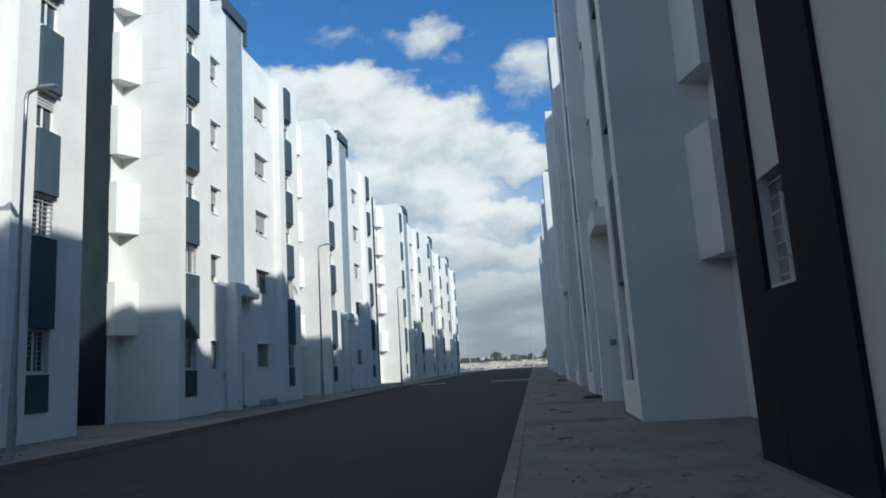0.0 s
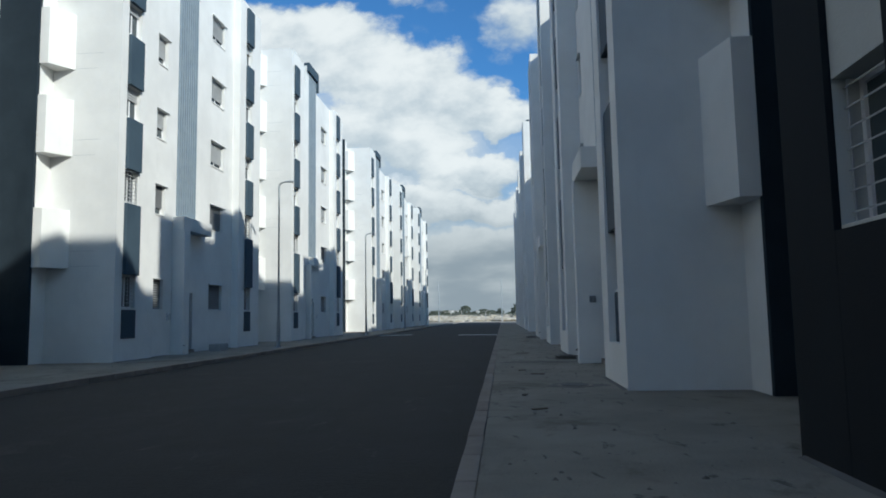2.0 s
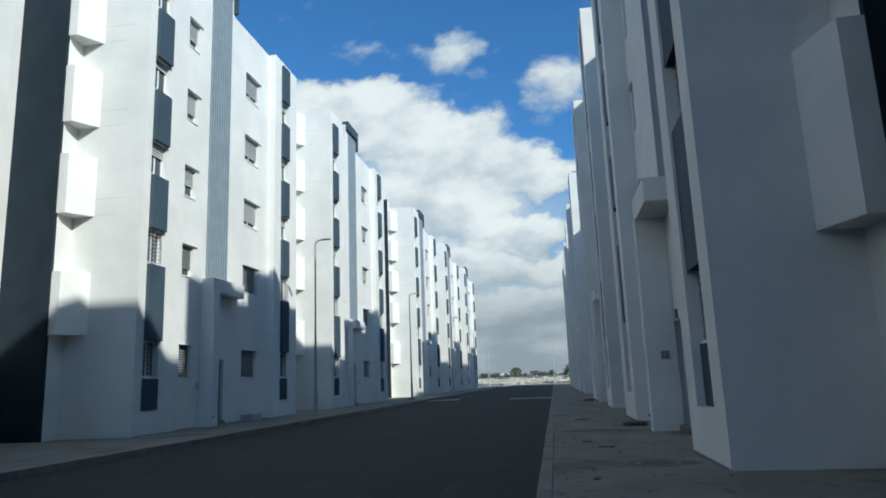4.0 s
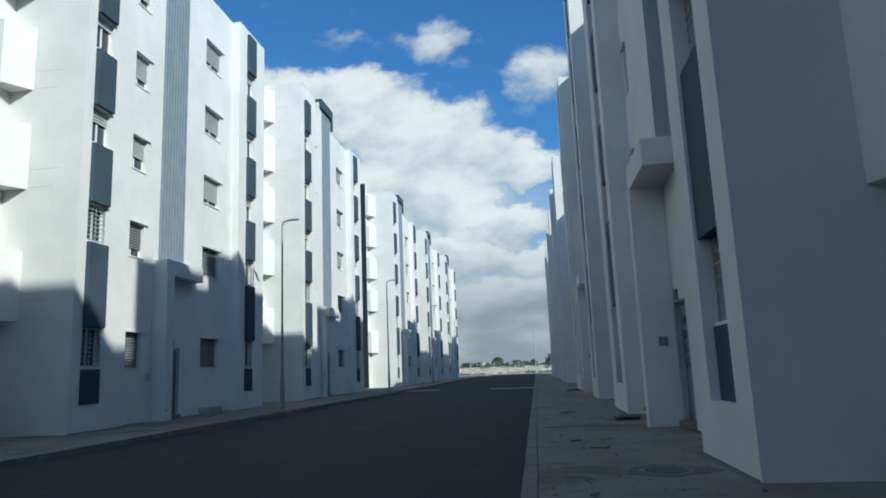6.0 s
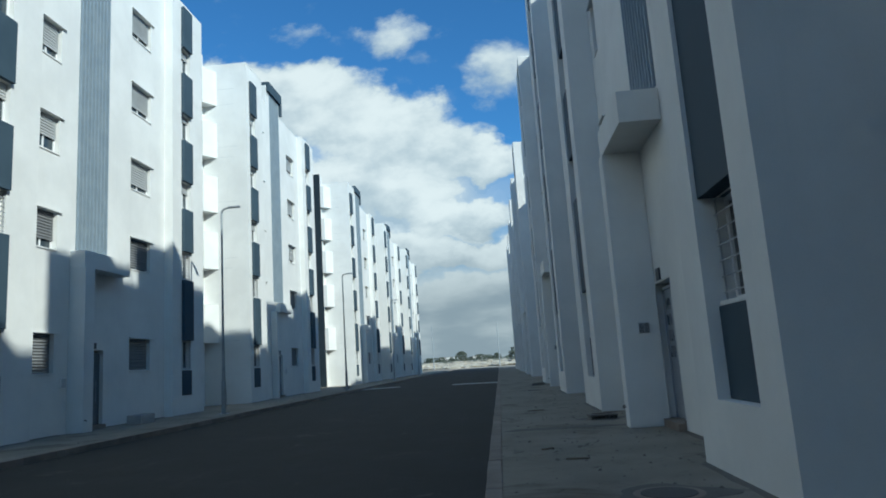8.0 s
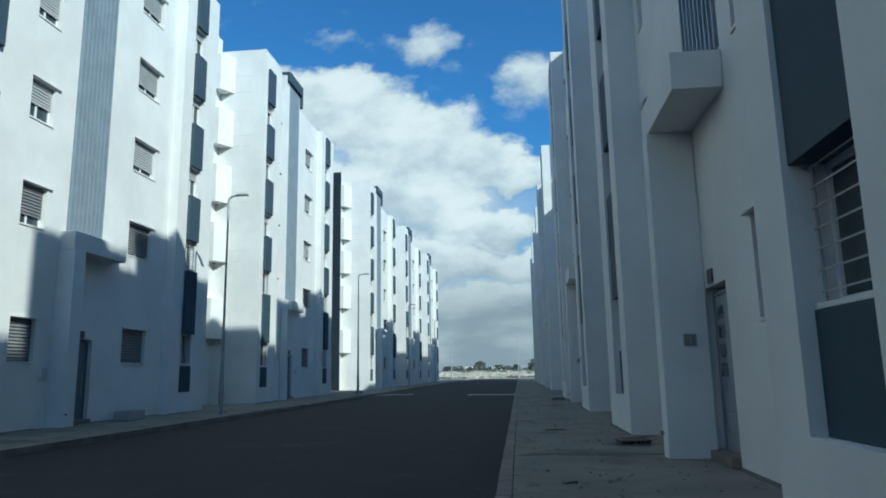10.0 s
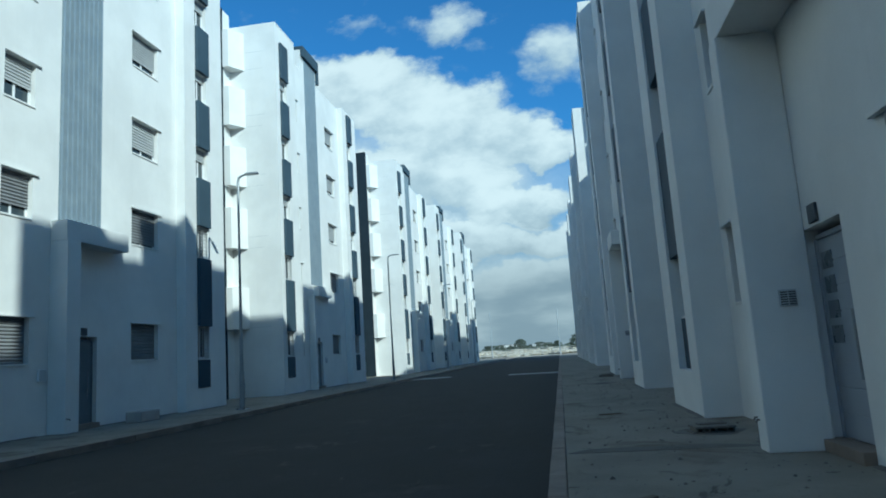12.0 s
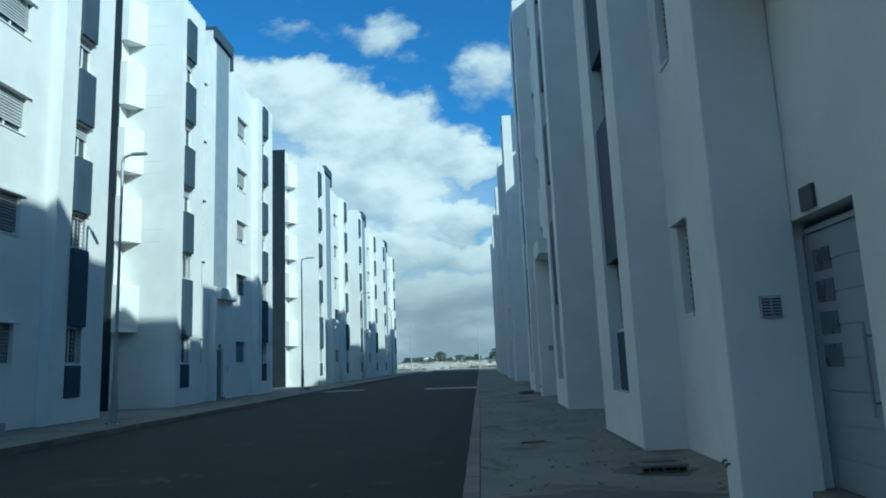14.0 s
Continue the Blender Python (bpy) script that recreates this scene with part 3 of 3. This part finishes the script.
bm = bmesh.new()
xs = [-9.03 + 9.25 * k / 8 for k in range(9)]
prev = None
for k in range(90):
    y = -70 + 228 * k / 89
    row = [bm.verts.new((x, y, -0.14 + 0.04 * math.sin((x + 9.03) / 9.25 * math.pi) + 0.006 * noise.noise((x, y * 0.4, 3)))) for x in xs]
    if prev:
        for i in range(8):
            bm.faces.new((prev[i], prev[i + 1], row[i + 1], row[i]))
    prev = row
setting("road", bm, M_ASPHALT, "dark grey asphalt street with a slight crown", "road")


def pavement(name, x0, x1):
    bm = bmesh.new()
    box(bm, (x0, -70, -0.5), (x1, 157, 0.0))
    return setting(name, bm, M_PAVE, "poured concrete pavement, stained and gritty", "pavement")


pavement("pavement_right", 0.402, 22.0)
pavement("pavement_left", -30.0, -9.212)

# flush things on the ground
bm = bmesh.new()
for k in range(14):
    y = 20.95 + 0.02 * k
    box(bm, (0.43 + 0.02 * k, y, 0.001), (2.9 - 0.05 * k, y + 0.05, 0.004 + 0.0002 * k))
setting("dirt_strip", bm, M_EARTH, "dark dirt-filled trench across the pavement", "dirt")
for (x0, x1, y0, y1) in ((-2.7, 0.2, 53.0, 54.3), (-9.2, -6.6, 55.5, 56.8)):
    bm = bmesh.new()
    n = 14
    for k in range(n):
        a = x0 + (x1 - x0) * k / n
        box(bm, (a, y0 + 0.12 * random.random(), -0.2), (a + (x1 - x0) / n, y1 - 0.12 * random.random(), -0.072 - 0.03 * abs(((a + 4.55) / 4.76))))
    tagged(new("cement_patch", finish(bm, "cement_patch", M_PATCH)), "pale cement repair strip let into the road", "patch", kind="structure")


def manhole(x, y, r):
    root = tagged(new("manhole_cover"), "dark round cast iron manhole cover in the pavement", "manhole")
    bm = bmesh.new()
    prism(bm, [(r * math.cos(a), r * math.sin(a)) for a in (2 * math.pi * k / 28 for k in range(28))], -0.02, 0.012)
    part("lid", bm, M_IRON, root)
    bm = bmesh.new()
    for k in range(28):
        a, b = 2 * math.pi * k / 28, 2 * math.pi * (k + 1) / 28
        q = [(r * 1.02, a), (r * 1.02, b), (r * 1.28, b), (r * 1.28, a)]
        prism(bm, [(p * math.cos(t), p * math.sin(t)) for p, t in q], -0.02, 0.007)
    part("rim", bm, M_KERB, root)
    bm = bmesh.new()
    prism(bm, [((r * 2.1 + 0.12 * math.sin(3 * t + y)) * math.cos(t), (r * 1.7 + 0.07 * math.cos(4 * t)) * math.sin(t)) for t in (math.pi * k / 20 for k in range(40))], -0.02, 0.0035)
    part("dirt_ring", bm, M_EARTH, root, "dark damp dirt round the lid")
    root.matrix_basis = pose(x, y, 0)


manhole(1.9, 14.8, 0.25)
manhole(1.75, 36.5, 0.25)


def gully_cover(x, y):
    """A broken hollow slab on webs, its open cells to the side, over a dirty gully."""
    rnd = random.Random(int(x * 100))
    root = tagged(new("gully_cover"), "broken hollow concrete slab laid over a dirty gully", "gully cover")

    def ragged(bm, x0, x1, y0, y1, z0, z1):
        n = 9
        near = [(x0 + (x1 - x0) * k / n, y0 + rnd.uniform(-0.02, 0.02)) for k in range(n + 1)]
        far = [(x0 + (x1 - x0) * k / n + rnd.uniform(-0.01, 0.01), y1 + rnd.uniform(-0.035, 0.02)) for k in range(n + 1)]
        prism(bm, near + far[::-1], z0, z1)
    bm = bmesh.new()
    ragged(bm, -0.37, 0.37, -0.26, 0.22, 0.085, 0.118)
    part("top_slab", bm, M_PATCHDARK, root)
    bm = bmesh.new()
    ragged(bm, -0.40, 0.34, -0.22, 0.26, 0.004, 0.026)
    part("bottom_slab", bm, M_EARTH, root)
    for k in range(7):
        bm = bmesh.new()
        u = -0.335 + k * 0.112
        box(bm, (u - 0.016, -0.24 + rnd.uniform(0, 0.03), 0.027), (u + 0.016, 0.2, 0.0845), 0.003)
        part("web", bm, M_PATCHDARK, root)
    bm = bmesh.new()
    ragged(bm, -0.22, 0.30, 0.02, 0.24, 0.1185, 0.140)
    part("broken_piece", bm, M_EARTH, root)
    bm = bmesh.new()
    prism(bm, [((0.62 + 0.12 * math.sin(3 * t)) * math.cos(t), (0.46 + 0.08 * math.cos(5 * t)) * math.sin(t)) for t in (math.pi * k / 18 for k in range(36))], -0.02, 0.0035)
    part("dirt_bed", bm, M_EARTH, root, "dark damp dirt round the gully")
    root.matrix_basis = pose(x, y, 0, 0, 0, 6) @ Matrix.Diagonal((0.74, 0.74, 0.8, 1))


gully_cover(2.42, 22.45)
gully_cover(2.2, 41.4)
gully_cover(-10.7, 58.2)


def street_lamp():
    """A tapered steel column with a short arm and a flat head."""
    root = tagged(new("street_lamp"), "slim galvanised street lamp with a short flat arm", "street lamp", "street lamps along the pavement")
    bm = bmesh.new()
    tube(bm, [(0, 0, 0.02), (0, 0, 1.2), (0, 0, 1.21), (0, 0, 7.55), (0.03, 0, 7.68), (0.12, 0, 7.74)], [0.085, 0.08, 0.065, 0.045, 0.042, 0.04], 14)
    part("pole", bm, M_STEEL, root)
    bm = bmesh.new()
    tube(bm, [(0.10, 0, 7.735), (0.32, 0, 7.78)], [0.036, 0.03], 10)
    part("arm", bm, M_STEEL, root)
    bm = bmesh.new()
    box(bm, (0.28, -0.09, 7.75), (0.72, 0.09, 7.82), 0.025)
    part("lamp_head", bm, M_STEEL, root)
    bm = bmesh.new()
    box(bm, (-0.16, -0.16, 0), (0.16, 0.16, 0.02), 0.004)
    part("base_plate", bm, M_STEEL, root)
    for sx in (-1, 1):
        for sy in (-1, 1):
            bm = bmesh.new()
            tube(bm, [(0.12 * sx, 0.12 * sy, 0.018), (0.12 * sx, 0.12 * sy, 0.06)], [0.014, 0.014], 6)
            part("bolt", bm, M_IRON, root)
    bm = bmesh.new()
    box(bm, (0.05, -0.05, 0.45), (0.085, 0.05, 0.85), 0.006)
    part("hatch", bm, M_STEEL, root)
    return root


lamp = street_lamp()
lamp.matrix_basis = pose(-9.8, 12.75, 0)
for y in (33.35, 54.0, 75.0, 95.6):
    copy_thing(lamp, pose(-9.8, y, 0))


def concrete_block(x, y, rz):
    root = new("concrete_block", None)
    tagged(root, "low grey concrete block against the wall foot", "block")
    bm = bmesh.new()
    box(bm, (-0.25, -0.45, 0), (0.25, 0.45, 0.3), 0.03)
    part("body", bm, M_CLAY, root)
    root.matrix_basis = pose(x, y, 0, 0, 0, rz)


concrete_block(-11.45, 30.5, 0)


def wall_foot_dirt(name, x, outward, spans):
    """Uneven dark dirt gathered along the foot of the walls."""
    bm = bmesh.new()
    for y0, y1 in spans:
        n = int((y1 - y0) / 0.35)
        prev = None
        for k in range(n + 1):
            y = y0 + (y1 - y0) * k / n
            w = 0.05 + 0.09 * abs(noise.noise((y * 1.7, x, 0.3)))
            row = [bm.verts.new((x, y, 0.02)), bm.verts.new((x + outward * w * 0.5, y, 0.012)), bm.verts.new((x + outward * w, y, 0.002))]
            if prev:
                for i in range(2):
                    bm.faces.new((prev[i], prev[i + 1], row[i + 1], row[i]))
            prev = row
    tagged(new(name, finish(bm, name, M_EARTH)), "dark dirt along the wall foot", "dirt", kind="stuff")


wall_foot_dirt("wall_foot_dirt", LX, 1, [(y + a, y + b) for y in (4.5, 23.1, 41.7) for a, b in ((0, 2.45), (10.35, 13.1))])
wall_foot_dirt("wall_foot_dirt", LX - 0.33, 1, [(y + 2.45, y + 4.1) for y in (4.5, 23.1, 41.7)] + [(y + 6.4, y + 10.35) for y in (4.5, 23.1, 41.7)])
wall_foot_dirt("wall_foot_dirt", RX, -1, [(y + a, y + b) for y in (13.8, 32.4) for a, b in ((0, 2.5), (10.4, 13.3))])
wall_foot_dirt("wall_foot_dirt", RX + 0.61, -1, [(16.3, 19.35)])
wall_foot_dirt("wall_foot_dirt", 3.22, -1, [(-6, 8.4)])

# grit, crumbs of mortar and scraps on both pavements
rnd = random.Random(9)
verts, faces = [], []
for k in range(1500):
    near = k % 5
    x = rnd.uniform(0.45, 3.1) if near else rnd.uniform(-11.6, -9.4)
    y = rnd.uniform(4, 45) if near else rnd.uniform(12, 60)
    if near and x > 2.4 and rnd.random() < 0.4:
        x = rnd.uniform(0.6, 2.4)
    r = 0.006 + 0.028 * rnd.random() ** 5
    base = len(verts)
    for a in range(5):
        t = a * 1.2566 + rnd.uniform(-0.3, 0.3)
        verts.append((x + math.cos(t) * r * rnd.uniform(0.7, 1.3), y + math.sin(t) * r * rnd.uniform(0.7, 1.3), 0.001))
    verts.append((x, y, 0.001 + r * rnd.uniform(0.5, 0.9)))
    faces += [(base + a, base + (a + 1) % 5, base + 5) for a in range(5)]
me = bpy.data.meshes.new("grit")
me.from_pydata(verts, [], faces)
me.materials.append(M_EARTH)
tagged(new("grit", me), "grit and mortar crumbs scattered on the pavement", "grit", kind="stuff")


def board_scrap(x, y, rz, w):
    """A weathered scrap of plank lying on the pavement."""
    bm = bmesh.new()
    box(bm, (-w, -0.035, 0.0), (w, 0.035, 0.018), 0.004)
    for v in bm.verts:
        v.co.y += 0.02 * math.sin(v.co.x * 7)
    ob = tagged(new("wood_scrap", finish(bm, "wood_scrap", M_BARK)), "weathered scrap of wood lying on the pavement", "scrap")
    ob.matrix_basis = pose(x, y, 0.001, 0, 0, rz)


board_scrap(1.1, 11.6, 25, 0.12)
board_scrap(1.35, 17.2, -15, 0.14)
board_scrap(0.95, 13.3, 70, 0.09)
board_scrap(1.25, 25.6, 10, 0.2)
board_scrap(1.05, 18.3, 35, 0.1)

# ---- distance ----


def far_pole(x, y, h):
    root = tagged(new("utility_pole"), "thin grey pole at the end of the street", "pole", "poles at the street end")
    bm = bmesh.new()
    tube(bm, [(0, 0, -0.4), (0, 0, h)], [0.13, 0.08], 8)
    part("shaft", bm, M_STEEL, root)
    bm = bmesh.new()
    prism(bm, [(0.3 * math.cos(k * math.pi / 4), 0.3 * math.sin(k * math.pi / 4)) for k in range(8)], -0.4, 0.25)
    part("footing", bm, M_CLAY, root)
    root.matrix_basis = pose(x, y, 0)


far_pole(-15.9, 180.0, 10.9)
far_pole(0.4, 180.0, 10.9)


def bushy_tree(seed, x, y, h, wide):
    """A short trunk, limbs and an uneven crown of leaf clumps."""
    rnd = random.Random(seed)
    root = tagged(new("tree"), "dark green tree on the far field, distance haze painted into its colour", "tree", "trees on the horizon")
    bm = bmesh.new()
    tube(bm, [(0, 0, -1), (0.1, 0, h * 0.25), (0.2, 0.1, h * 0.5)], [h * 0.04, h * 0.03, h * 0.02], 7)
    for k in range(5):
        a = rnd.uniform(0, 6.28)
        tube(bm, [(0.12, 0, h * 0.3), (math.cos(a) * wide * 0.3, math.sin(a) * wide * 0.3, h * rnd.uniform(0.5, 0.75))], [h * 0.02, h * 0.008], 5)
    part("trunk", bm, M_BARK, root)
    bm = bmesh.new()
    for k in range(420):
        a, r, t = rnd.uniform(0, 6.28), rnd.random() ** 0.5, rnd.random()
        env = (0.85 + 0.15 * math.sin(a * 2 + seed)) * (0.25 + 0.75 * math.sqrt(max(0.0, 1 - (2 * t - 0.85) ** 2 * 0.8)))
        c = Vector((math.cos(a) * r * wide * 0.5 * env, math.sin(a) * r * wide * 0.5 * env, h * (0.15 + 0.85 * t)))
        s = h * rnd.uniform(0.03, 0.075)
        q = Euler((rnd.uniform(0, 6), rnd.uniform(0, 6), rnd.uniform(0, 6))).to_matrix()
        vs = [bm.verts.new(c + q @ Vector(v) * s) for v in ((1, 0, 0), (0, 1, 0.2), (-1, 0, 0), (0, -1, -0.2), (0.2, 0, 0.8))]
        for ids in ((0, 1, 4), (1, 2, 4), (2, 3, 4), (3, 0, 4)):
            bm.faces.new([vs[i] for i in ids])
    part("crown", bm, M_LEAF, root)
    root.matrix_basis = pose(x, y, 0.5)


rnd = random.Random(4)
bushy_tree(1, -13.4, 262, 4.7, 5.2)
bushy_tree(2, 5.2, 200, 4.2, 4.5)
for k in range(14):
    bushy_tree(10 + k, -50 + k * 4.6 + rnd.uniform(-1.5, 1.5), rnd.uniform(262, 320), rnd.uniform(1.8, 4.0), rnd.uniform(3.5, 7.5))

# low scrub along the horizon
verts, faces = [], []
for k in range(9000):
    x = rnd.uniform(-60, 18)
    y = rnd.uniform(240, 320)
    top = (0.5 + 2.6 * abs(noise.noise((x * 0.12, y * 0.05, 2)))) * (0.4 + 0.6 * (y - 240) / 80) + 0.7
    z = 0.4 + top * rnd.random()
    base = len(verts)
    r = rnd.uniform(0.15, 0.5)
    for a in range(3):
        verts.append((x + rnd.uniform(-r, r) * 1.6, y + rnd.uniform(-r, r), z + rnd.uniform(-r, r)))
    verts.append((x, y, z + r))
    faces += [(base, base + 1, base + 3), (base + 1, base + 2, base + 3), (base + 2, base, base + 3)]
me = bpy.data.meshes.new("scrub")
me.from_pydata(verts, [], faces)
me.materials.append(M_LEAF)
tagged(new("scrub", me), "low scrub along the horizon, distance haze painted into its colour", "scrub", kind="stuff")

bm = bmesh.new()
for k in range(420):
    x, y = rnd.uniform(-60, 30), rnd.uniform(186, 215)
    c = Vector((x, y, -0.1 + 0.035 * (y - 186) + rnd.uniform(0, 0.4)))
    sx, sy, sz = rnd.uniform(0.5, 2.6), rnd.uniform(0.4, 1.2), rnd.uniform(0.25, 0.8)
    r = bmesh.ops.create_icosphere(bm, subdivisions=1, radius=1.0)
    for v in r["verts"]:
        v.co = c + Vector((v.co.x * sx, v.co.y * sy, v.co.z * sz)) + Vector((rnd.uniform(-.15, .15), rnd.uniform(-.15, .15), rnd.uniform(-.1, .1)))
me = bpy.data.meshes.new("rubble")
bm.to_mesh(me)
bm.free()
me.materials.append(M_RUBBLE)
tagged(new("rubble", me), "heaps of pale stone and earth at the street end", "rubble", kind="stuff")


def far_fence():
    root = tagged(new("fence"), "pale rail fence on posts before the waste ground", "fence")
    for k in range(26):
        bm = bmesh.new()
        x = -40 + k * 2.6
        tube(bm, [(x, 172, -0.4), (x, 172, 1.7)], [0.06, 0.05], 6)
        part("post", bm, M_CLAY, root)
    for z in (0.35, 0.8, 1.25, 1.6):
        bm = bmesh.new()
        tube(bm, [(-40, 172, z), (25, 172, z)], [0.045, 0.045], 5)
        part("rail", bm, M_CLAY, root)


far_fence()


def far_house(x, y, w, h, seed):
    root = tagged(new("house"), "small pale flat-roofed house among far trees", "house", "far houses")
    bm = bmesh.new()
    box(bm, (-w / 2, -3, -2), (w / 2, 3, h), 0.05)
    part("wall", bm, M_WHITE, root)
    bm = bmesh.new()
    box(bm, (-w / 2 - 0.2, -3.2, h + 0.001), (w / 2 + 0.2, 3.2, h + 0.25))
    part("roof", bm, M_CLAY, root)
    for k in range(3):
        bm = bmesh.new()
        u = -w / 2 + (k + 0.7) * w / 3.6
        box(bm, (u, -3.05, h - 1.9), (u + 0.9, -2.95, h - 0.8))
        part("window", bm, M_GLASS, root)
    root.matrix_basis = pose(x, y, 1.0)


far_house(-39, 300, 7, 3.2, 1)
far_house(-8, 310, 6, 2.6, 2)
far_house(-23, 330, 9, 3.0, 3)

# ---- kerbs, stone by stone ----


def kerb(name, x, inward, label):
    root = tagged(new(name), label, "kerb", kind="structure")
    bm = bmesh.new()
    box(bm, (0, 0.006, -0.4), (0.176 * inward, 0.994, 0.004), 0.014)
    me = finish(bm, "kerb_stone", M_KERB)
    for k in range(226):
        ob = new("kerb_stone", me)
        ob.parent = root
        ob.location = (x + random.uniform(-0.006, 0.006), -69.5 + k, random.uniform(-0.004, 0.004))


kerb("kerb_right", 0.222, 1, "worn concrete kerb stones along the pavement")
kerb("kerb_left", -9.032, -1, "worn concrete kerb stones along the far pavement")
